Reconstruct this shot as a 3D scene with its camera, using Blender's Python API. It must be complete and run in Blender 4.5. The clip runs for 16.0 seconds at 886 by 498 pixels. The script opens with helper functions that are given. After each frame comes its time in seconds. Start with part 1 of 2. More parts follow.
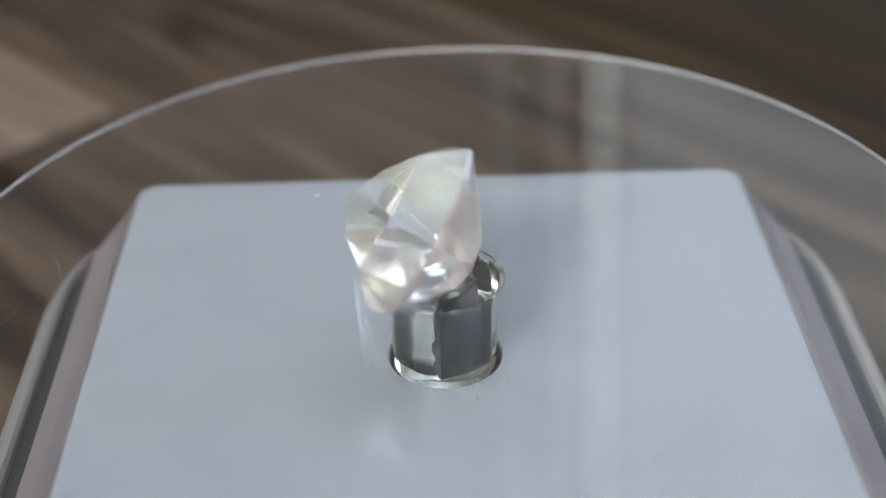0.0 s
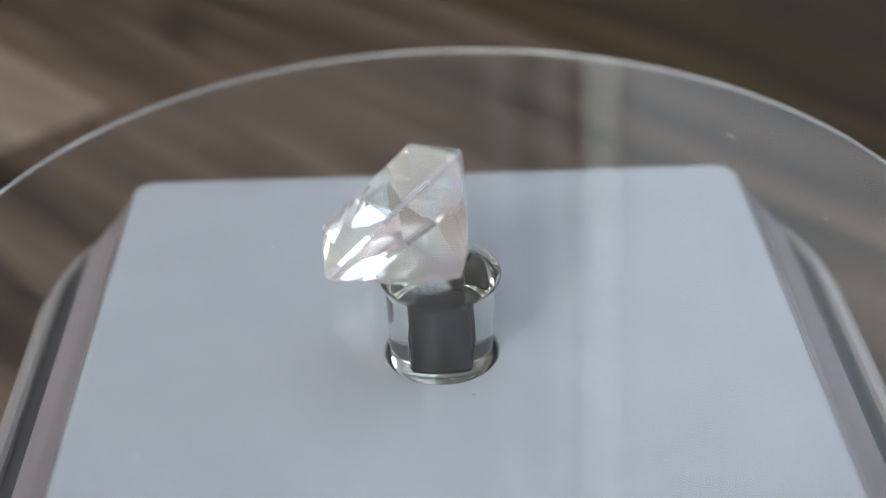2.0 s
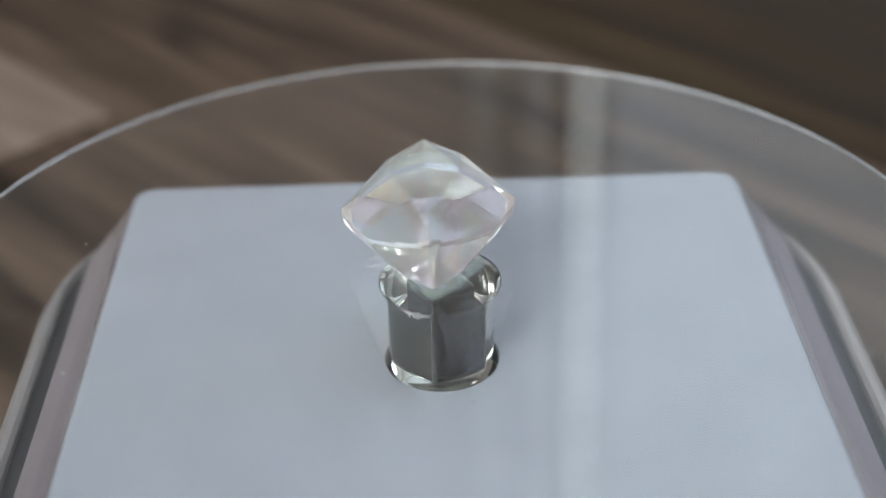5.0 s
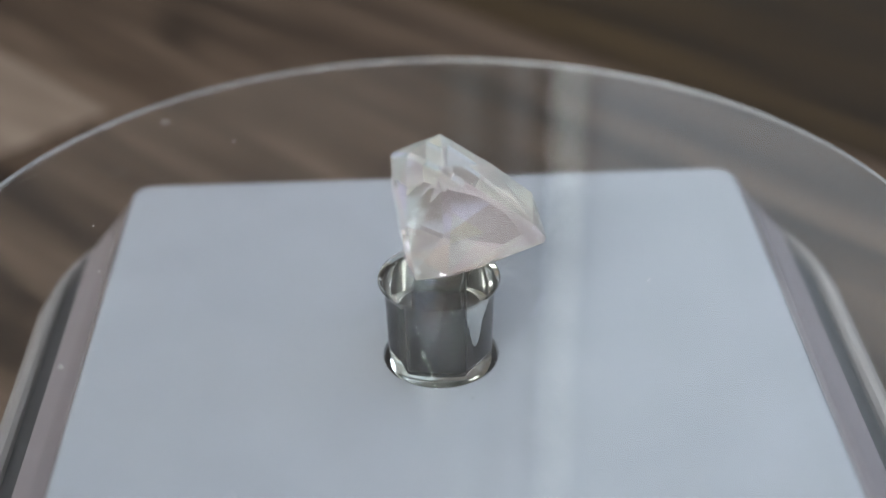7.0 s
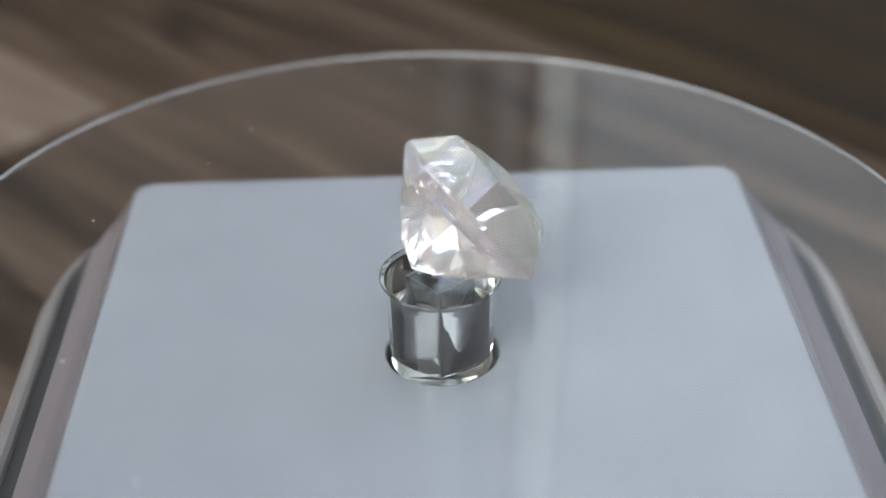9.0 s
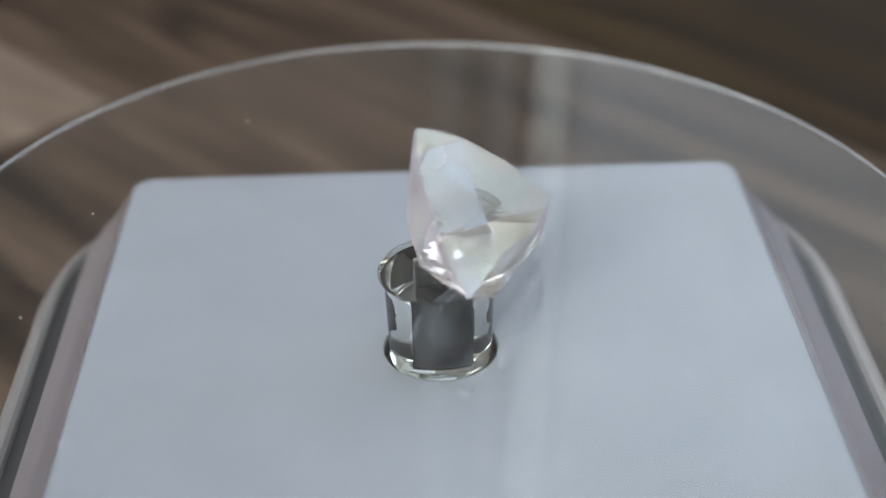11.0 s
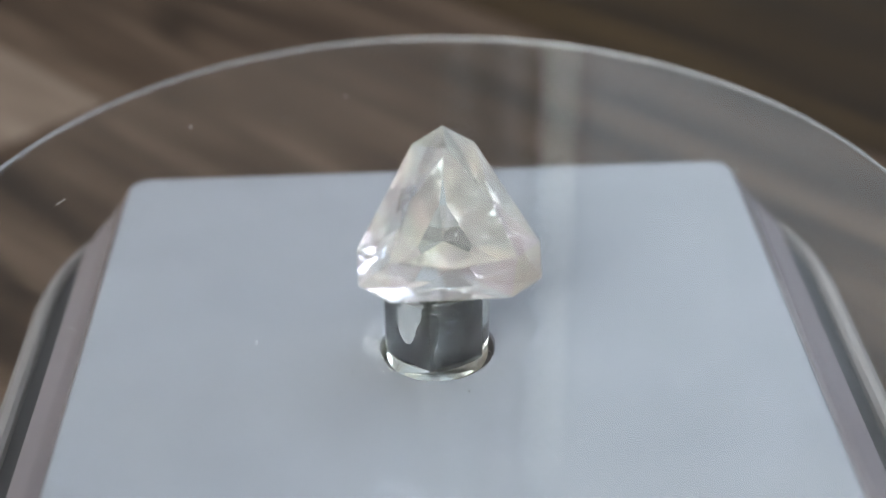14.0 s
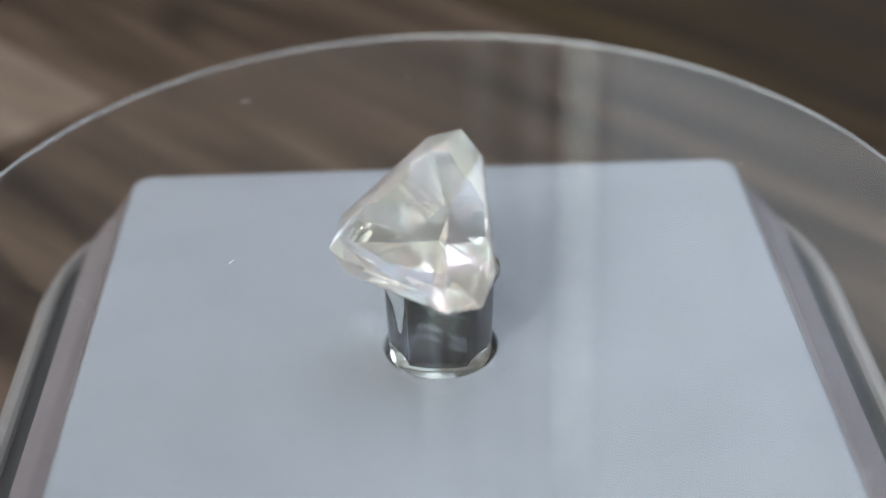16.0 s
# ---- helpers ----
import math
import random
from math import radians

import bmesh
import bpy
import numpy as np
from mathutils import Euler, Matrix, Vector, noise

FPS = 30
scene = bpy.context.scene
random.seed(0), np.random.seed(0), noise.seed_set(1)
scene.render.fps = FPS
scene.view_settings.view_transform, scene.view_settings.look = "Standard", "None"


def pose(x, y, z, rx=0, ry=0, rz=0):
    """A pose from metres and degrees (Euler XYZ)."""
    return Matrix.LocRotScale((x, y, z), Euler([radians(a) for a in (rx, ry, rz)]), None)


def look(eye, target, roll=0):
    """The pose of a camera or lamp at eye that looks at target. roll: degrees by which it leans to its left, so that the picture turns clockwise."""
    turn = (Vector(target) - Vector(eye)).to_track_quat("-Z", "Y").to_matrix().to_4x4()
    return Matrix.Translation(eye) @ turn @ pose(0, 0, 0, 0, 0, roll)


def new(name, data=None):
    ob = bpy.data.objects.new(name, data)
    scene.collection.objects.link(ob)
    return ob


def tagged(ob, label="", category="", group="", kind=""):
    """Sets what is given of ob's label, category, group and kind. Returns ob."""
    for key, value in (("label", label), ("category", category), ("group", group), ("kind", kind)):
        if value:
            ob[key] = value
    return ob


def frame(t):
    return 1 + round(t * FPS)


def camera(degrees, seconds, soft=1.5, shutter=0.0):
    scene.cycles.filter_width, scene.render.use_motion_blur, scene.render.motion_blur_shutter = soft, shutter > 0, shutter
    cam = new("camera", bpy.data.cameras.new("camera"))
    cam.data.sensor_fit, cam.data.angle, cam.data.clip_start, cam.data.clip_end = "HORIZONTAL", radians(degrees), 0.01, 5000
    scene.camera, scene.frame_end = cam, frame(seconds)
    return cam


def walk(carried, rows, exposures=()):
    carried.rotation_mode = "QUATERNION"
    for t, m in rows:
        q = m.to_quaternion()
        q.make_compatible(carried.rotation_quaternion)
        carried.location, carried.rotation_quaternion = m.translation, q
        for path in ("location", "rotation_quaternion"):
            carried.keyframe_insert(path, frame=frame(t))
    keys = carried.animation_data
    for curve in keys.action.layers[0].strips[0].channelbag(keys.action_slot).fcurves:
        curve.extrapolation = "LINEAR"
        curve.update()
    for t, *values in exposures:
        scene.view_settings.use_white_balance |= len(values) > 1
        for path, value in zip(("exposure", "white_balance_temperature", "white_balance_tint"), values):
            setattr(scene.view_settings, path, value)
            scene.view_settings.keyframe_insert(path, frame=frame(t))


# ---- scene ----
# ---- camera: a phone held almost still, a hand's length from the gem ----
cam = camera(33.82, 16.0, soft=1.1)
cam.data.dof.use_dof = True
cam.data.dof.focus_distance = 0.149
cam.data.dof.aperture_fstop = 13.0

# the turntable's top plate is W wide; everything is set out from the hole in its middle
W = 0.075
MM = 0.001
DECK = 24 * MM            # height of the plate's top over the table
DISC = DECK + 0.1294 * W  # underside of the clear disc
AXIS = -0.4 * MM          # the spindle's x
WELL = (-0.36 * MM, 0.15 * MM)  # the middle of the round well in the plate
EYE = (0.0010 * W, -1.6234 * W, DECK + 1.2030 * W)


def aim(yaw, nod):
    """The hand-held camera's small turns, in degrees, from its mean aim."""
    return pose(*EYE, 90 - 32.275 + nod, 0, yaw) @ pose(0, 0, 0, 0, 0, -1.232)


PATH = [(0, 0.217, 0.006), (0.5, 0.239, -0.111), (1, 0.100, -0.139), (1.5, 0.100, -0.133), (2, 0.056, -0.133), (2.5, 0.056, 0.022), (3, 0.117, 0.250), (3.5, 0.083, 0.167), (4, 0.089, 0.167), (6.5, -0.006, 0.028), (7, 0.000, 0.000), (7.5, 0.011, -0.011), (8, 0.028, -0.067), (8.5, -0.044, -0.189), (9, 0.067, -0.089), (11.5, -0.017, -0.306), (12, -0.056, -0.100), (12.5, -0.156, 0.056), (13, -0.122, -0.150), (13.5, -0.122, -0.167), (14, -0.161, -0.283), (14.5, -0.083, -0.278), (15, 0.017, -0.311), (15.5, -0.039, -0.322), (16, 0.000, -0.367)]
walk(cam, [(t, aim(yaw, nod)) for t, yaw, nod in PATH])

# ---- light: soft daylight from unseen lamps added inside the walls, bounced by a white ceiling ----
world = bpy.data.worlds.new("sky")
scene.world = world
world.use_nodes = True
nt = world.node_tree
sky = nt.nodes.new("ShaderNodeTexSky")
sky.sky_type, sky.sun_disc = "NISHITA", False
sky.sun_elevation, sky.sun_rotation = radians(40), radians(200)
nt.links.new(sky.outputs[0], nt.nodes["Background"].inputs[0])
nt.nodes["Background"].inputs[1].default_value = 0.1


def area_light(name, eye, target, wide, high, watts, color):
    lamp = new(name, bpy.data.lights.new(name, "AREA"))
    lamp.data.shape, lamp.data.size, lamp.data.size_y = "RECTANGLE", wide, high
    lamp.data.energy, lamp.data.color = watts, color
    lamp.matrix_world = look(eye, target)
    return lamp


area_light("window_light_east", (1.57, 0.45, 0.95), (0, 0.45, 0.9), 1.0, 0.8, 11, (0.74, 0.85, 1.0))
# unseen fill added behind the camera to brighten gem and plate; no window there
area_light("window_light_south", (-0.80, -1.66, 1.22), (-0.5, 0, 0.9), 1.1, 0.8, 57, (0.925, 0.98, 0.96))
# small unseen lamp added for the glint in front of the hub
area_light("window_light_slit", (-0.10, -1.69, 1.245), (-0.0005, 0, 0.03), 0.15, 0.066, 8, (1.0, 0.98, 0.94))
# overhead fill, added so that the plate outshines the flared sides
area_light("ceiling_panel_light", (0.35, 0.25, 1.655), (0.35, 0.25, 0), 1.5, 1.2, 13, (0.72, 0.84, 1.0))
scene.view_settings.exposure = 0.0


# ---- materials ----
def material(name, color=(0.5, 0.5, 0.5), rough=0.5, metal=0.0, **more):
    m = bpy.data.materials.new(name)
    m.use_nodes = True
    b = m.node_tree.nodes["Principled BSDF"]
    b.inputs["Base Color"].default_value = (*color, 1)
    b.inputs["Roughness"].default_value, b.inputs["Metallic"].default_value = rough, metal
    for k, v in more.items():
        b.inputs[k.replace("_", " ")].default_value = v
    return m


def grain(m, scale, stretch, colors, detail=6, where="Object", roughs=None, bump=0.0, twist=0.6):
    """Colour (and gloss, relief) from noise in the thing's own space, drawn out along its axes by stretch."""
    t = m.node_tree
    b = t.nodes["Principled BSDF"]
    co, mp = t.nodes.new("ShaderNodeTexCoord"), t.nodes.new("ShaderNodeMapping")
    mp.inputs["Scale"].default_value = stretch
    n, ramp = t.nodes.new("ShaderNodeTexNoise"), t.nodes.new("ShaderNodeValToRGB")
    n.inputs["Scale"].default_value, n.inputs["Detail"].default_value, n.inputs["Distortion"].default_value = scale, detail, twist
    t.links.new(co.outputs[where], mp.inputs[0])
    t.links.new(mp.outputs[0], n.inputs["Vector"])
    t.links.new(n.outputs["Fac"], ramp.inputs[0])
    while len(ramp.color_ramp.elements) < len(colors):
        ramp.color_ramp.elements.new(0.5)
    for e, (at, c) in zip(ramp.color_ramp.elements, colors):
        e.position, e.color = at, (*c, 1)
    t.links.new(ramp.outputs[0], b.inputs["Base Color"])
    if roughs:
        mr = t.nodes.new("ShaderNodeMapRange")
        mr.inputs[3].default_value, mr.inputs[4].default_value = roughs
        t.links.new(n.outputs["Fac"], mr.inputs[0])
        t.links.new(mr.outputs[0], b.inputs["Roughness"])
    if bump:
        bp = t.nodes.new("ShaderNodeBump")
        bp.inputs["Strength"].default_value, bp.inputs["Distance"].default_value = bump, 0.0004
        t.links.new(n.outputs["Fac"], bp.inputs["Height"])
        t.links.new(bp.outputs[0], b.inputs["Normal"])
    return m, n, ramp, mp


def wood_material(name, dark, mid, light, figure=0.5):
    """Wood with broad streaks along x, finer grain over them, and a shift of its own for every board."""
    m, n, ramp, mp = grain(material(name, Specular_IOR_Level=0.12), 1.0, (9, 170, 60), [(0.30, dark), (0.5, mid), (0.72, light)], 5, roughs=(0.5, 0.7), bump=0.15)
    t = m.node_tree
    info = t.nodes.new("ShaderNodeObjectInfo")
    mul = t.nodes.new("ShaderNodeMath")
    mul.operation, mul.inputs[1].default_value = "MULTIPLY", 37.0
    t.links.new(info.outputs["Random"], mul.inputs[0])
    t.links.new(mul.outputs[0], mp.inputs["Location"])
    # finer pores
    n2, mp2, mix = t.nodes.new("ShaderNodeTexNoise"), t.nodes.new("ShaderNodeMapping"), t.nodes.new("ShaderNodeMix")
    mp2.inputs["Scale"].default_value = (30, 900, 300)
    n2.inputs["Scale"].default_value, n2.inputs["Detail"].default_value = 1.0, 3
    co = [x for x in t.nodes if x.type == "TEX_COORD"][0]
    t.links.new(co.outputs["Object"], mp2.inputs[0])
    t.links.new(mp2.outputs[0], n2.inputs["Vector"])
    mr = t.nodes.new("ShaderNodeMapRange")
    mr.inputs[1].default_value, mr.inputs[2].default_value, mr.inputs[3].default_value, mr.inputs[4].default_value = 0.3, 0.7, 0.8, 1.15
    t.links.new(n2.outputs["Fac"], mr.inputs[0])
    mix.data_type, mix.blend_type = "RGBA", "MULTIPLY"
    mix.inputs[0].default_value = 1.0
    t.links.new(ramp.outputs[0], mix.inputs[6])
    t.links.new(mr.outputs[0], mix.inputs[7])
    # dark figure, short streaks along the grain
    n3, mp3, fig, mix2 = t.nodes.new("ShaderNodeTexNoise"), t.nodes.new("ShaderNodeMapping"), t.nodes.new("ShaderNodeMapRange"), t.nodes.new("ShaderNodeMix")
    mp3.inputs["Scale"].default_value = (16, 75, 30)
    n3.inputs["Scale"].default_value, n3.inputs["Detail"].default_value, n3.inputs["Distortion"].default_value = 1.0, 3, 0.8
    t.links.new(co.outputs["Object"], mp3.inputs[0])
    t.links.new(mul.outputs[0], mp3.inputs["Location"])
    t.links.new(mp3.outputs[0], n3.inputs["Vector"])
    fig.inputs[1].default_value, fig.inputs[2].default_value, fig.inputs[3].default_value, fig.inputs[4].default_value = 0.56, 0.68, 1.06, figure
    t.links.new(n3.outputs["Fac"], fig.inputs[0])
    mix2.data_type, mix2.blend_type = "RGBA", "MULTIPLY"
    mix2.inputs[0].default_value = 1.0
    t.links.new(mix.outputs[2], mix2.inputs[6])
    t.links.new(fig.outputs[0], mix2.inputs[7])
    t.links.new(mix2.outputs[2], t.nodes["Principled BSDF"].inputs["Base Color"])
    return m


walnut = wood_material("walnut", (0.021, 0.0138, 0.0096), (0.057, 0.0375, 0.0255), (0.118, 0.082, 0.059))
# walnut again, with the shade on the far right boards put into its colour
shaded_walnut = wood_material("shaded_walnut", (0.0115, 0.0064, 0.0027), (0.0255, 0.0148, 0.0058), (0.049, 0.0305, 0.0125), 0.75)
pale_walnut = wood_material("pale_walnut", (0.108, 0.078, 0.059), (0.15, 0.111, 0.085), (0.185, 0.142, 0.112), 0.85)
white_plastic, _, _, _ = grain(material("white_plastic", rough=0.05), 60, (1, 1, 1), [(0.3, (0.219, 0.230, 0.258)), (0.7, (0.244, 0.255, 0.286))], 4, roughs=(0.03, 0.09))
pale_plastic = material("pale_plastic", (0.185, 0.165, 0.18), 0.10)
smoky_plastic = material("smoky_plastic", (0.20, 0.185, 0.18), 0.15)
# near-black colour that stands for shade in the groove and the well
recess_shade = material("recess_shade", (0.03, 0.03, 0.032), 0.5)
acrylic = material("acrylic", (0.975, 0.985, 0.985), 0.0, Transmission_Weight=1.0, IOR=1.41)
frosted = material("frosted_edge", (0.40, 0.41, 0.45), 0.55, Transmission_Weight=0.82, IOR=1.41)
hub_acrylic = material("hub_acrylic", (0.968, 0.990, 0.925), 0.06, Transmission_Weight=1.0, IOR=1.49)
pin_metal, _, _, _ = grain(material("pin_metal", rough=0.3, Specular_IOR_Level=0.0), 400, (1, 1, 1), [(0.35, (0.002, 0.003, 0.005)), (0.65, (0.008, 0.010, 0.013))], 5, roughs=(0.25, 0.5))
glue, _, _, _ = grain(material("dark_glue", rough=0.45, Specular_IOR_Level=0.2), 700, (1, 1, 0.4), [(0.35, (0.004, 0.005, 0.008)), (0.7, (0.016, 0.019, 0.025))], 5)
speck_dark = material("speck_dark", (0.05, 0.05, 0.05), 0.7)
faint_lint = material("faint_lint", (0.30, 0.30, 0.31), 0.6)
scuff = material("scuff", (0.19, 0.195, 0.21), 0.5)
lint = material("lint", (0.55, 0.55, 0.56), 0.6)
warm_paint = material("warm_paint", (0.30, 0.24, 0.20), 0.7)
dark_panel = material("dark_panel", (0.16, 0.135, 0.12), 0.6)
white_paint = material("white_paint", (0.8, 0.8, 0.79), 0.6)
dark_cloth = material("dark_cloth", (0.06, 0.05, 0.05), 0.8)
grey_cloth = material("grey_cloth", (0.33, 0.33, 0.35), 0.8)


def glow(name, color, strength):
    m = bpy.data.materials.new(name)
    m.use_nodes = True
    t = m.node_tree
    t.nodes.remove(t.nodes["Principled BSDF"])
    e = t.nodes.new("ShaderNodeEmission")
    e.inputs[0].default_value, e.inputs[1].default_value = (*color, 1), strength
    t.links.new(e.outputs[0], t.nodes["Material Output"].inputs[0])
    return m


day = glow("day", (0.88, 0.97, 0.98), 1.9)
haze = glow("haze", (0.80, 0.90, 1.0), 0.72)


def sheer_material():
    """Thin pale cloth: some of the daylight behind it comes straight through."""
    m = bpy.data.materials.new("sheer_cloth")
    m.use_nodes = True
    t = m.node_tree
    t.nodes.remove(t.nodes["Principled BSDF"])
    clear, cloth, mix = t.nodes.new("ShaderNodeBsdfTransparent"), t.nodes.new("ShaderNodeBsdfTranslucent"), t.nodes.new("ShaderNodeMixShader")
    cloth.inputs[0].default_value, mix.inputs[0].default_value = (0.6, 0.6, 0.6, 1), 0.72
    t.links.new(clear.outputs[0], mix.inputs[1])
    t.links.new(cloth.outputs[0], mix.inputs[2])
    t.links.new(mix.outputs[0], t.nodes["Material Output"].inputs[0])
    return m


sheer = sheer_material()


def gem_material(name, tints, milk_share, warm, cool):
    """Opalescent quartz: clear facets over a thin milk that sends back cool light and lets warm light through; each
    facet has a tint of its own, painted in for flashes of inner reflection.
    """
    m = bpy.data.materials.new(name)
    m.use_nodes = True
    t = m.node_tree
    t.nodes.remove(t.nodes["Principled BSDF"])
    co, n, geo = t.nodes.new("ShaderNodeTexCoord"), t.nodes.new("ShaderNodeTexNoise"), t.nodes.new("ShaderNodeNewGeometry")
    n.inputs["Scale"].default_value, n.inputs["Detail"].default_value = 170, 3
    t.links.new(co.outputs["Object"], n.inputs["Vector"])
    play = t.nodes.new("ShaderNodeValToRGB")
    play.color_ramp.interpolation = "CONSTANT"
    while len(play.color_ramp.elements) < len(tints):
        play.color_ramp.elements.new(0.5)
    for e, (at, c) in zip(play.color_ramp.elements, tints):
        e.position, e.color = at, (*c, 1)
    t.links.new(geo.outputs["Random Per Island"], play.inputs[0])
    cloud = t.nodes.new("ShaderNodeMapRange")
    cloud.inputs[1].default_value, cloud.inputs[2].default_value = 0.3, 0.7
    cloud.inputs[3].default_value, cloud.inputs[4].default_value = milk_share
    t.links.new(n.outputs["Fac"], cloud.inputs[0])
    glass, milk, veil = t.nodes.new("ShaderNodeBsdfGlass"), t.nodes.new("ShaderNodeBsdfTranslucent"), t.nodes.new("ShaderNodeBsdfDiffuse")
    glass.inputs["IOR"].default_value, glass.inputs["Roughness"].default_value = 1.54, 0.0
    t.links.new(play.outputs[0], glass.inputs[0])
    milk.inputs[0].default_value, veil.inputs[0].default_value = (*warm, 1), (*cool, 1)
    soft, mix = t.nodes.new("ShaderNodeMixShader"), t.nodes.new("ShaderNodeMixShader")
    soft.inputs[0].default_value = 0.62
    t.links.new(cloud.outputs[0], mix.inputs[0])
    t.links.new(milk.outputs[0], soft.inputs[1])
    t.links.new(veil.outputs[0], soft.inputs[2])
    t.links.new(glass.outputs[0], mix.inputs[1])
    t.links.new(soft.outputs[0], mix.inputs[2])
    t.links.new(mix.outputs[0], t.nodes["Material Output"].inputs[0])
    return m


# painted inner reflections: straw under the table, lilac to rose towards the culet
STRAW, ICE, ROSE, LILAC, CLEAR = (0.985, 1.0, 0.91), (0.94, 0.98, 1.0), (1.0, 0.915, 0.88), (0.985, 0.94, 1.0), (1.0, 1.0, 1.0)
straw_quartz = gem_material("straw_quartz", [(0.0, STRAW), (0.35, CLEAR), (0.5, ICE), (0.65, STRAW), (0.9, LILAC)], (0.085, 0.165), (1.0, 0.96, 0.84), (0.95, 0.97, 1.0))
lilac_quartz = gem_material("lilac_quartz", [(0.0, ROSE), (0.3, LILAC), (0.55, STRAW), (0.7, CLEAR), (0.86, ICE)], (0.085, 0.165), (1.0, 0.84, 0.74), (0.98, 0.945, 1.0))


# ---- mesh helpers ----
def part(name, bm, mat, parent=None, label="", turn=True, soft=0.0):
    me = bpy.data.meshes.new(name)
    if turn:
        bmesh.ops.recalc_face_normals(bm, faces=bm.faces)
    if soft:
        for fc in bm.faces:
            fc.smooth = True
        for e in bm.edges:
            e.smooth = len(e.link_faces) == 2 and e.calc_face_angle(0) < radians(soft)
    bm.to_mesh(me)
    bm.free()
    me.materials.append(mat)
    ob = new(name, me)
    ob.parent = parent
    if label:
        ob["label"] = label
    return ob


def lathe(profile, steps=96, bm=None):
    """A body turned about z from (radius, height) pairs, first to last from below to above along its outside."""
    bm = bm or bmesh.new()
    rings = []
    for r, z in profile:
        if r < 1e-7:
            rings.append([bm.verts.new((0, 0, z))])
        else:
            rings.append([bm.verts.new((r * math.cos(2 * math.pi * k / steps), r * math.sin(2 * math.pi * k / steps), z)) for k in range(steps)])
    for a, b in zip(rings, rings[1:]):
        for k in range(steps):
            j = (k + 1) % steps
            quad = list(dict.fromkeys([a[k % len(a)], a[j % len(a)], b[j % len(b)], b[k % len(b)]]))
            if len(quad) > 2:
                bm.faces.new(quad)
    return bm


def box(x0, y0, z0, x1, y1, z1, edge=0.0):
    bm = bmesh.new()
    bmesh.ops.create_cube(bm, size=1, matrix=Matrix.Translation(((x0 + x1) / 2, (y0 + y1) / 2, (z0 + z1) / 2)) @ Matrix.Diagonal((x1 - x0, y1 - y0, z1 - z0, 1)))
    if edge:
        bmesh.ops.bevel(bm, geom=bm.edges[:], offset=edge, segments=2, affect="EDGES", profile=0.5)
    return bm


def rounded(half, radius, z, steps=12):
    """The outline of a square of that half width with rounded corners."""
    pts = []
    for cx, cy, a0 in ((1, 1, 0), (-1, 1, 90), (-1, -1, 180), (1, -1, 270)):
        for k in range(steps + 1):
            a = radians(a0 + 90 * k / steps)
            pts.append(((half - radius) * cx + radius * math.cos(a), (half - radius) * cy + radius * math.sin(a), z))
        a = radians(a0 + 90)
        for k in range(1, 16):  # along the straight side, to the next corner
            s = (half - radius) * (1 - 2 * k / 16)
            along = {90: (s, half), 180: (-half, s), 270: (-s, -half), 360: (half, -s)}[a0 + 90]
            pts.append((*along, z))
    return pts


def skirt(rows, hole=0.0):
    """Rounded squares of (half width, corner radius, height over the plate) in millimetres, joined from first to last; the first may have a round hole."""
    bm = bmesh.new()
    rings = [[bm.verts.new(p) for p in rounded(h * MM, r * MM, DECK + z * MM)] for h, r, z in rows]
    n = len(rings[0])
    if hole:
        rim = rings[0]
        mid = []
        for v in rim:
            a = math.atan2(v.co.y, v.co.x)
            mid.append(bm.verts.new((WELL[0] + hole * MM * math.cos(a), WELL[1] + hole * MM * math.sin(a), v.co.z)))
        low = [bm.verts.new((v.co.x - 0.03 * (v.co.x - WELL[0]), v.co.y - 0.03 * (v.co.y - WELL[1]), v.co.z - 0.25 * MM)) for v in mid]
        rings[:0] = [low, mid]
    for a, b in zip(rings, rings[1:]):
        for k in range(n):
            bm.faces.new((a[k], a[(k + 1) % n], b[(k + 1) % n], b[k]))
    return bm


# ---- the turntable's base ----
base = tagged(new("display_turntable"), "glossy white plastic square turntable base with flared sides", "turntable")
base.matrix_world = pose(0, 0, 0, 0, 0, 1.16)
part("top_plate", skirt([(36.4, 2.1, 0), (36.7, 2.2, 0), (37.1, 2.3, -0.1), (37.4, 2.4, -0.4), (37.5, 2.5, -0.8)], 5.98), white_plastic, base, soft=25)
part("flared_side", skirt([(37.45, 2.5, -0.7), (37.6, 2.6, -0.9), (40.3, 6, -4.2), (40.8, 7, -4.6), (43.0, 12.5, -6.3), (43.2, 13, -6.8), (43.2, 13, -9.5)]), pale_plastic, base, "pale grey flared side of the base", soft=25)
# a dark strip laid in the groove in place of its deep shade
part("seal", skirt([(43.0, 13, -8.6), (45.6, 22, -8.6)]), recess_shade, base, "dark strip that stands for the shade in the groove")
part("lower_shell", skirt([(45.4, 22, -9.5), (45.4, 22, -7.6), (45.8, 23, -7.1), (46.5, 25, -7.0), (47.2, 27, -7.5), (48.6, 30, -11), (49.2, 31, -23.8), (45, 20, -23.8)]), smoky_plastic, base, soft=30)
# the shadow gap round the spindle is put into the well's dark colour
floor_of_well = part("well_floor", lathe([(0, DECK - 2.4 * MM), (5.0 * MM, DECK - 2.4 * MM), (5.0 * MM, DECK - 2.5 * MM)], 64), recess_shade, base, "floor of the well, coloured dark for the shade in the gap")
wall_of_well = part("well_wall", lathe([(5.0 * MM, DECK - 2.5 * MM), (5.95 * MM, DECK - 2.5 * MM), (5.85 * MM, DECK - 0.2 * MM)], 64), recess_shade, base, "wall of the round well for the spindle, coloured dark for shade")
for ob in (floor_of_well, wall_of_well):
    ob.location = (*WELL, 0)

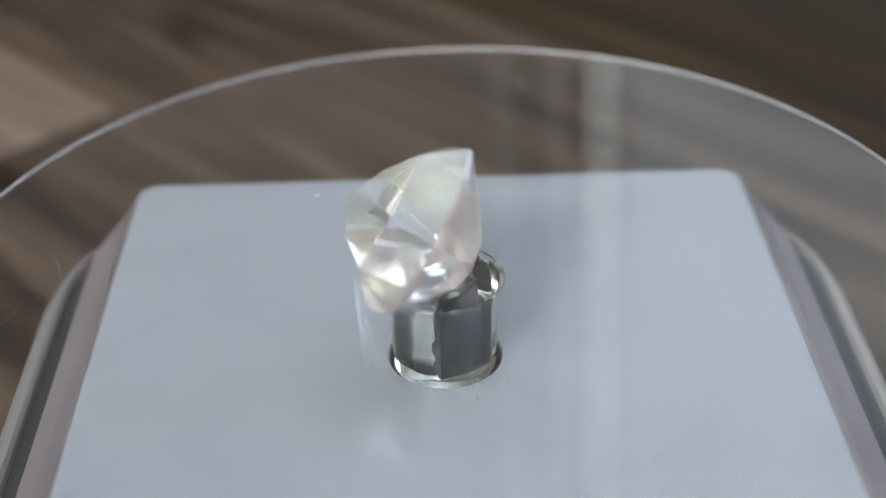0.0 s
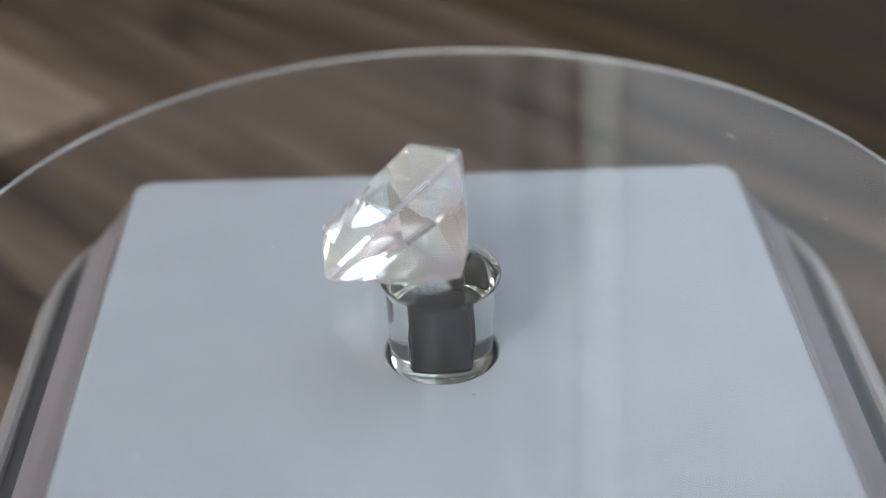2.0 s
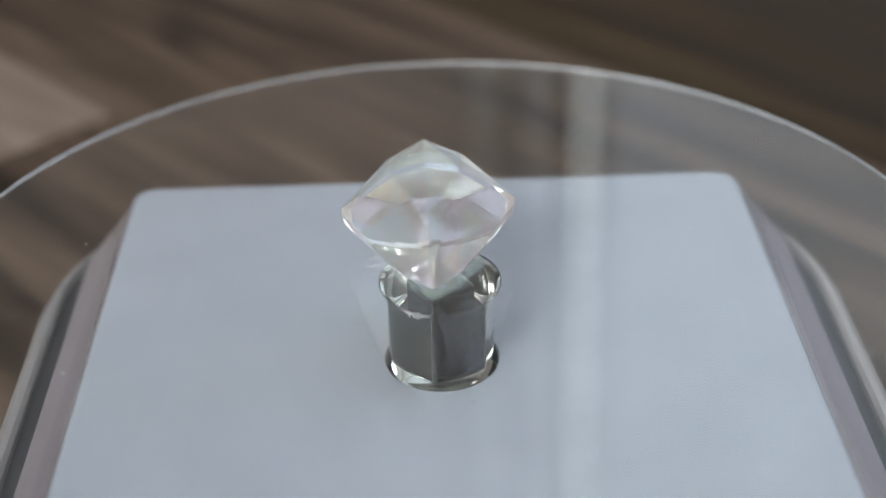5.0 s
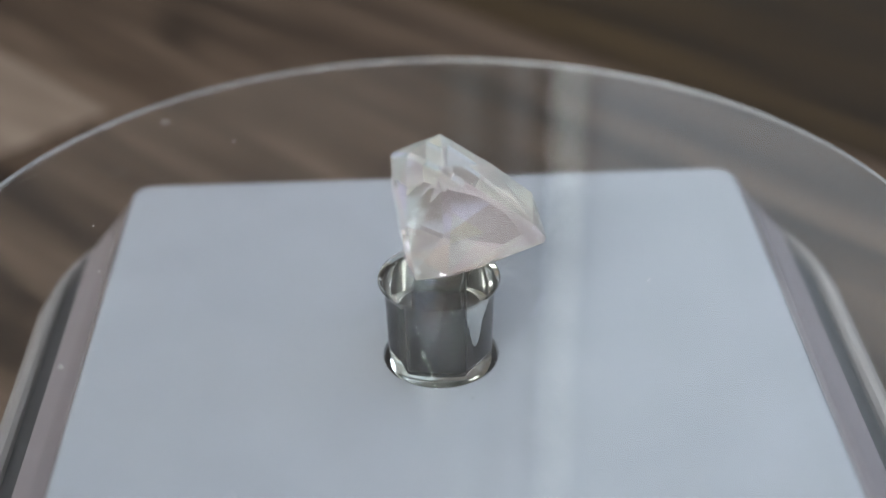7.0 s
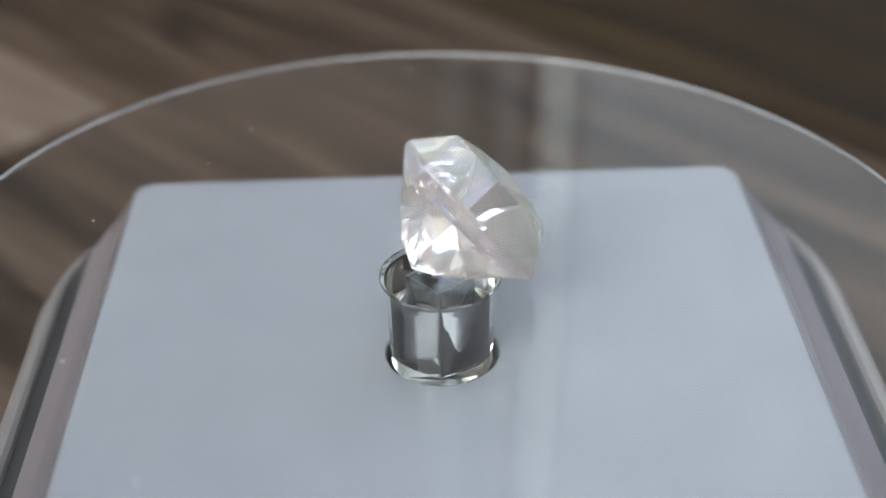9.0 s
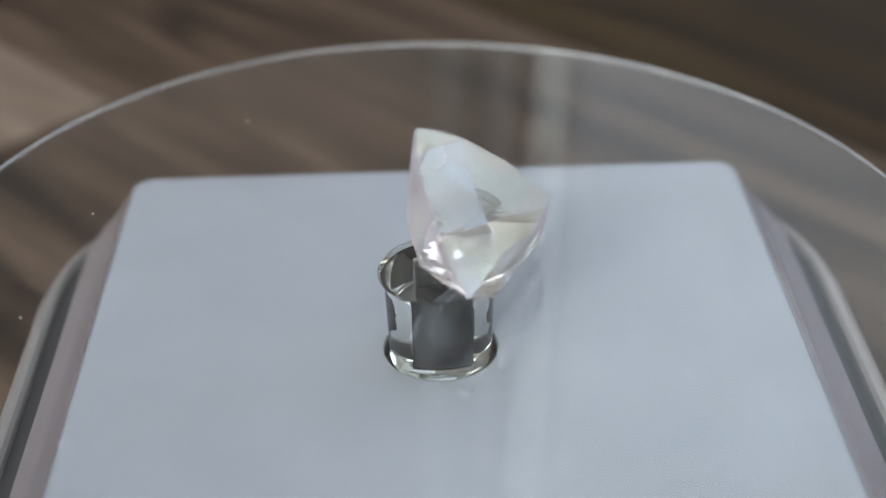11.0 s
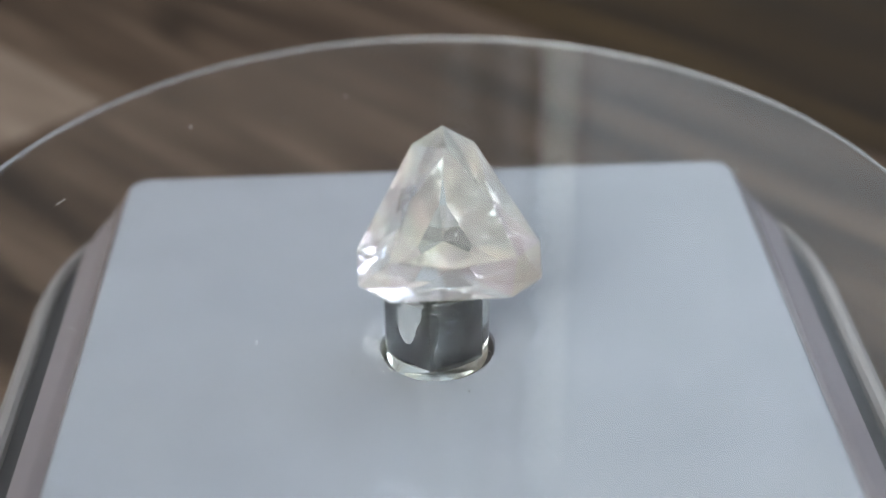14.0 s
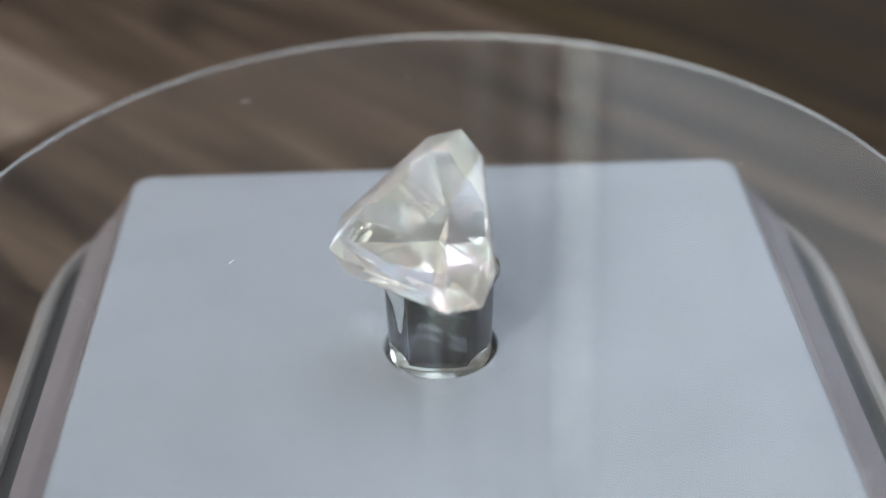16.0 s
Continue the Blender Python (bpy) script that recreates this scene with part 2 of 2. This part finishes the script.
# specks of dirt on the plate
for x, y, r in [(-9.0, -4.0, 0.1), (6.0, -4.5, 0.13), (2.7, -7.5, 0.14), (6.8, -10.8, 0.11), (8.5, 5.5, 0.08), (17.4, -1.8, 0.08), (0.0, -7.6, 0.08)]:
    s = part("dirt_speck", lathe([(0, 0), (r * MM, 0), (r * 0.6 * MM, 0.05 * MM), (0, 0.06 * MM)], 7), speck_dark)
    s.matrix_world = pose(x * MM, y * MM, DECK + 0.005 * MM)
    tagged(s, "tiny dark speck of dirt on the white plate", "speck", "specks on the plate")

# ---- what turns: a clear disc with a clear hub under it, and the gem on top ----
spin = tagged(new("turntable_disc"), "round clear acrylic disc on a clear hub, scratched and dusty", "disc")
R = 0.700 * W
TH = 1.05 * MM
part("disc", lathe([(0, 0), (R - 0.14 * MM, 0), (R - 0.04 * MM, 0.04 * MM), (R, 0.14 * MM), (R, TH - 0.14 * MM), (R - 0.04 * MM, TH - 0.04 * MM), (R - 0.14 * MM, TH), (0, TH)], 240), acrylic, spin, soft=8)
disc = spin.children[0]
TILT = pose(0, 0, 0, 0, 0, 14) @ pose(0, 0, 0, 1.2) @ pose(0, 0, 0, 0, 0, -14)  # the disc sits a little aslant on its hub
disc.matrix_local = TILT
disc.visible_shadow = False
disc.data.materials.append(frosted)
for p in disc.data.polygons:
    if abs(p.normal.z) < 0.9:
        p.material_index = 1


def hub_mesh():
    """A clear cylinder with a narrow rim above, a rounded foot, and a square bore for the pin."""
    top, low = -0.15 * MM, -11.2 * MM
    bm = lathe([(0, low), *[(4.3 * MM + 1.0 * MM * math.sin(radians(6 * k)), low + 1.3 * MM * (1 - math.cos(radians(6 * k)))) for k in range(16)], (5.55 * MM, top - 1.5 * MM),
                (5.68 * MM, top - 0.8 * MM), (6.05 * MM, top - 0.32 * MM), (6.15 * MM, top - 0.12 * MM), (6.12 * MM, top), (0, top)], 128)
    bmesh.ops.recalc_face_normals(bm, faces=bm.faces)
    bore = box(-2.45 * MM, -2.45 * MM, low + 1.2 * MM, 2.45 * MM, 2.45 * MM, top - 0.25 * MM, 0.06 * MM)
    bmesh.ops.recalc_face_normals(bore, faces=bore.faces)
    bmesh.ops.reverse_faces(bore, faces=bore.faces)
    tmp = bpy.data.meshes.new("bore")
    bore.to_mesh(tmp)
    bm.from_mesh(tmp)
    bore.free()
    bpy.data.meshes.remove(tmp)
    return bm


hub = part("hub", hub_mesh(), hub_acrylic, spin, "clear acrylic hub with a square bore", turn=False, soft=8)
hub.matrix_local = pose(0, 0, 0, 0, 0, 27.7)
pin = part("pin", box(-2.35 * MM, -2.35 * MM, -9.6 * MM, 2.35 * MM, 2.35 * MM, -0.5 * MM, 0.1 * MM), pin_metal, hub, "dark square drive pin")


def glue_patch(side):
    """A ragged film of dark glue that fills the gap between one side of the pin and the bore."""
    bm = bmesh.new()
    across, up = 44, 60
    half, low, top = 2.40 * MM, -9.7 * MM, -0.6 * MM

    def covered(u, v):
        """u runs over the side from -1 to 1, v from the foot to the top, 0 to 1."""
        rag = 0.16 * noise.noise((u * 3 + side * 9, v * 6, 0.5)) + 0.08 * noise.noise((u * 9, v * 15, side * 4))
        if side == 0:
            return v < 0.93 - 0.12 * (1 - u * u) + rag * 0.4
        if side == 1:
            return u < -0.80 + 0.34 * math.exp(-((v - 0.45) / 0.25) ** 2) + rag
        if side == 2:
            return abs(u + 0.1) > 1.05 * math.sqrt(max(0.0, (v - 0.27) / 0.73)) * 0.86 + rag * 0.6
        return u > 0.82 - 0.20 * math.exp(-((v - 0.35) / 0.3) ** 2) + rag or u < -0.86 + 0.22 * math.exp(-((v - 0.55) / 0.2) ** 2) + rag

    verts = {}

    def corner(i, k):
        if (i, k) not in verts:
            verts[i, k] = bm.verts.new((2.475 * MM, half * (2 * i / across - 1), low + (top - low) * k / up))
        return verts[i, k]

    for i in range(across):
        for k in range(up):
            if covered((2 * i + 1) / across - 1, (k + 0.5) / up):
                bm.faces.new((corner(i, k), corner(i + 1, k), corner(i + 1, k + 1), corner(i, k + 1)))
    bmesh.ops.solidify(bm, geom=bm.faces[:], thickness=0.09 * MM)
    return bm


for side in range(4):
    film = part("glue_film", glue_patch(side), glue, hub, "ragged film of dark glue on the pin")
    film.matrix_local = pose(0, 0, 0, 0, 0, 90 * side)

for r, a, size, long in [(40.5, 127, 0.085, 1.6), (52.0, 175.3, 0.077, 1.2), (37.7, 60, 0.077, 1.5), (49.9, 205.7, 0.058, 1), (37.7, 20.5, 0.062, 1), (37.7, 344.7, 0.062, 1.2), (17.8, 281.3, 0.046, 1), (34, 34.4, 0.046, 1), (37.6, 99, 0.077, 1.4), (47.5, 349, 0.021, 30), (42, 155, 0.021, 34), (20.8, 209.5, 0.017, 22)]:
    d = part("dust_fleck", box(-size * long * MM, -size * MM, 0, size * long * MM, size * MM, 0.05 * MM, 0.01 * MM), lint, spin)
    d.matrix_local = TILT @ pose(r * MM * math.cos(radians(a)), r * MM * math.sin(radians(a)), TH + 0.002 * MM, 0, 0, a * 7.3)


def hairlines(count, seed, reach, low, high, thick):
    """Short fine scratches strewn over a round or square face, joined in one mesh."""
    rng = random.Random(seed)
    bm = bmesh.new()
    for _ in range(count):
        r, a = reach(rng), rng.uniform(0, 2 * math.pi)
        mid = Vector((r * math.cos(a), r * math.sin(a), 0))
        way = rng.uniform(0, math.pi)
        half, bend = rng.uniform(low, high), rng.uniform(-0.25, 0.25)
        strip = []
        for k in range(5):
            s = k / 2 - 1
            u = Vector((math.cos(way + bend * s), math.sin(way + bend * s), 0))
            p = mid + u * half * s
            w = Vector((-u.y, u.x, 0)) * thick * (1.05 - abs(s))
            strip.append((bm.verts.new(p - w), bm.verts.new(p + w)))
        for (p0, p1), (q0, q1) in zip(strip, strip[1:]):
            bm.faces.new((p0, q0, q1, p1))
    return bm


scratches = part("scratches", hairlines(24, 5, lambda g: R * math.sqrt(g.uniform(0.18, 0.97)), 0.8 * MM, 4.0 * MM, 0.012 * MM), faint_lint, spin, "fine pale scratches in the clear disc")
scratches.matrix_local = TILT @ pose(0, 0, TH + 0.004 * MM)
scratches["kind"] = "stuff"
marks = part("scuff_marks", hairlines(16, 8, lambda g: g.uniform(9, 34) * MM, 0.4 * MM, 2.2 * MM, 0.03 * MM), scuff, base, "faint grey scuffs on the plate")
marks.location = (0, 0, DECK + 0.004 * MM)
marks["kind"] = "stuff"


def outline(points, angle):
    """How far a convex outline of (radius, angle) points, in order, reaches in a direction."""
    way = Vector((math.cos(angle), math.sin(angle)))
    flat = [Vector((r * math.cos(a), r * math.sin(a))) for r, a in points]
    best = 0.0
    for p, q in zip(flat, flat[1:] + flat[:1]):
        e = q - p
        det = way.x * -e.y + way.y * e.x
        if abs(det) > 1e-9:
            s = (p.x * -e.y + p.y * e.x) / det
            u = (way.x * p.y - way.y * p.x) / det
            if s > 0 and -1e-6 <= u <= 1 + 1e-6:
                best = max(best, s)
    return best


def gem_mesh():
    """A triangular brilliant with cut corners: table, crown, girdle, pavilion and culet; z is the table's normal."""
    bm = bmesh.new()
    T = math.pi / 3
    corners = [math.pi / 2 + 2 * k * T for k in range(3)]
    girdle = [(r, a + d) for a in corners for r, d in ((0.1181, -0.3474), (0.1343, 0), (0.1181, 0.3474))]
    table_ring = [(r, a + d) for a in corners for r, d in ((0.092, 0), (0.058, T))]
    lower = [(0.0390, a + d) for a in corners for d in (-0.1333, 0.1333)]
    points = [(r, a, z) for r, a in girdle for z in (0, -0.0073)]
    points += [(r, a, TABLE) for r, a in table_ring] + [(r, a, -0.1039) for r, a in lower]

    def break_at(low, z0, z1, share, offsets, swell):
        for a in corners:
            for d in offsets:
                r = (1 - share) * outline(girdle, a + d) + share * outline(low, a + d)
                points.append((r * swell, a + d, (1 - share) * z0 + share * z1))

    break_at(table_ring, 0, TABLE, 0.45, (T - 0.2, T + 0.2), 1.012)
    break_at(lower, -0.0073, -0.1039, 0.33, (-0.2, 0.2, T - 0.36, T + 0.36), 1.035)
    break_at(lower, -0.0073, -0.1039, 0.66, (0, T), 1.055)
    for r, a, z in points:
        bm.verts.new((r * W * math.cos(a), r * W * math.sin(a), z * W))
    bm.verts.new((0, -0.006 * W, -0.1255 * W))
    out = bmesh.ops.convex_hull(bm, input=bm.verts)
    bmesh.ops.delete(bm, geom=list({v for v in out["geom_interior"] if isinstance(v, bmesh.types.BMVert)}), context="VERTS")
    bmesh.ops.dissolve_limit(bm, angle_limit=radians(1.0), verts=bm.verts, edges=bm.edges)
    bmesh.ops.recalc_face_normals(bm, faces=bm.faces)
    return bm


def gem_zone(f):
    """The part of the gem to which a facet belongs."""
    mid = f.calc_center_median().z / W
    if f.normal.z > 0.99:
        return "table_facet"
    if mid > 0.002:
        return "crown"
    return "girdle" if mid > -0.0075 and abs(f.normal.z) < 0.3 else "pavilion"


TABLE = 0.047  # the table's height over the girdle, in plate widths
gem = tagged(new("gemstone"), "milky translucent triangular faceted gemstone with pale rose and straw tints", "gemstone")
for zone in ("table_facet", "crown", "girdle", "pavilion"):
    cut = gem_mesh()
    bmesh.ops.delete(cut, geom=[f for f in cut.faces if gem_zone(f) != zone], context="FACES")
    bmesh.ops.split_edges(cut, edges=cut.edges[:])
    part(zone, cut, straw_quartz if zone in ("table_facet", "crown") else lilac_quartz, gem, turn=False)
GEM_REST = pose(0.0110 * W, -0.0549 * W, 0.1009 * W, 0, 0, 0.0193) @ pose(0, 0, 0, 49.6247) @ pose(0, 0, 0, 0, 0, -2.8294)

# ---- the room, which shows in the reflections alone ----
FLOOR = -0.74


def wall(name, *dims, mat=None, label="painted plaster wall"):
    return tagged(part(name, box(*dims), mat or white_paint), label, "wall", kind="structure")


NORTH = 1.6
wall("wall_north_a", -1.7, NORTH, FLOOR, 0.034, NORTH + 0.12, 1.7, mat=dark_panel)
wall("wall_north_b", 0.210, NORTH, FLOOR, 1.7, NORTH + 0.12, 0.45)
wall("wall_north_c", 0.210, NORTH, 1.55, 1.7, NORTH + 0.12, 1.7)
wall("wall_north_d", 1.45, NORTH, 0.45, 1.7, NORTH + 0.12, 1.55)
wall("curtain_dark", 0.069, NORTH - 0.01, FLOOR, 0.092, NORTH + 0.10, 1.7, mat=dark_cloth, label="dark edge of a curtain")
wall("curtain_sheer", 0.034, NORTH + 0.03, FLOOR, 0.069, NORTH + 0.034, 1.7, mat=sheer, label="pale sheer curtain before the daylight")
for k in range(5):
    wall("curtain_fold", 0.092 + 0.0098 * k, NORTH + 0.02 + 0.006 * (k % 2), FLOOR, 0.1018 + 0.0098 * k, NORTH + 0.024 + 0.006 * (k % 2), 1.7, mat=(sheer, grey_cloth)[k % 2], label="fold of a pale sheer curtain")
wall("curtain_fold", 0.141, NORTH - 0.01, FLOOR, 0.168, NORTH + 0.10, 1.7, mat=dark_cloth, label="dark fold of a curtain")
wall("curtain_gap_low", 0.168, NORTH, FLOOR, 0.210, NORTH + 0.12, 0.45)
wall("window_post", 0.192, NORTH - 0.01, 0.45, 0.210, NORTH + 0.05, 1.7, mat=grey_cloth, label="grey window post")
tagged(part("backdrop", box(0.02, NORTH + 0.3, 0.0, 0.238, NORTH + 0.31, 2.0), day), "bright daylight beyond the gap of the curtains", "sky", kind="structure")
tagged(part("backdrop", box(0.242, NORTH + 0.3, 0.0, 1.9, NORTH + 0.31, 2.0), haze), "pale overcast daylight beyond the window", "sky", kind="structure")
wall("wall_west", -1.82, -1.7, FLOOR, -1.7, NORTH, 1.7, mat=warm_paint)
# a narrow opening added to the unseen south wall, for a glint down the hub
SLIT = (-0.176, -0.024, 1.209, 1.281)
wall("wall_south_a", -1.7, -1.82, FLOOR, SLIT[0], -1.7, 1.7)
wall("wall_south_b", SLIT[1], -1.82, FLOOR, 1.7, -1.7, 1.7)
wall("wall_south_c", SLIT[0], -1.82, FLOOR, SLIT[1], -1.7, SLIT[2])
wall("wall_south_d", SLIT[0], -1.82, SLIT[3], SLIT[1], -1.7, 1.7)
wall("wall_east", 1.7, -1.7, FLOOR, 1.82, NORTH, 1.7)
tagged(part("ceiling", box(-1.82, -1.82, 1.7, 1.82, NORTH + 0.12, 1.8), white_paint), "white painted ceiling", "ceiling", kind="structure")
tagged(part("floor", box(-1.82, -1.82, FLOOR - 0.1, 1.82, NORTH + 0.12, FLOOR), warm_paint), "brown floor", "floor", kind="structure")

# an unseen panel, added to go with the overhead fill lamp
panel = tagged(new("ceiling_panel"), "flat white panel added above the unseen overhead fill lamp", "ceiling lamp")
part("frame", box(-0.42, -0.37, 1.675, 1.12, 0.87, 1.70), white_paint, panel)
# ---- the table of walnut boards, laid aslant ----
table = tagged(new("table_top"), "dark walnut table top of long boards with one paler board", "table", kind="structure")
table.matrix_world = pose(0, 0, 0, 0, 0, -45)
STRIPS = [-0.72, -0.53, -0.34, -0.155, 0.035, 0.108, 0.30, 0.49, 0.68]
for row, (y0, y1) in enumerate(zip(STRIPS, STRIPS[1:])):
    cuts = [-0.75, -0.116, 0.75] if row == 3 else [-0.75, (-0.52, 0.4)[row % 2], 0.75]
    for k, (a, c) in enumerate(zip(cuts, cuts[1:])):
        wide = (y1 - y0) / 2
        bm = box(-(c - a) / 2 + 0.0001, -wide + 0.0001, -0.02, (c - a) / 2 - 0.0001, wide - 0.0001, 0, 0.0002)
        # boards from row 5 on take the walnut with painted shade
        board = part("board", bm, pale_walnut if row == 3 and k == 0 else shaded_walnut if row >= 5 else walnut, table)
        board.matrix_local = pose((a + c) / 2, (y0 + y1) / 2, 0)

for x in (-0.68, 0.68):
    for y in (-0.66, 0.62):
        leg = part("leg", box(-0.03, -0.03, FLOOR, 0.03, 0.03, -0.0205, 0.003), walnut, table)
        leg.matrix_local = pose(x, y, 0)

# ---- what moves ----
RATE = 19.6            # degrees a second, clockwise from above
FACING = 14.36         # when the gem's table faces the camera


def motions():
    turns = [(0.5 * k, pose(AXIS, 0, DISC, 0, 0, -RATE * (0.5 * k - FACING))) for k in range(33)]
    walk(spin, turns)
    walk(gem, [(t, m @ GEM_REST) for t, m in turns])


motions()
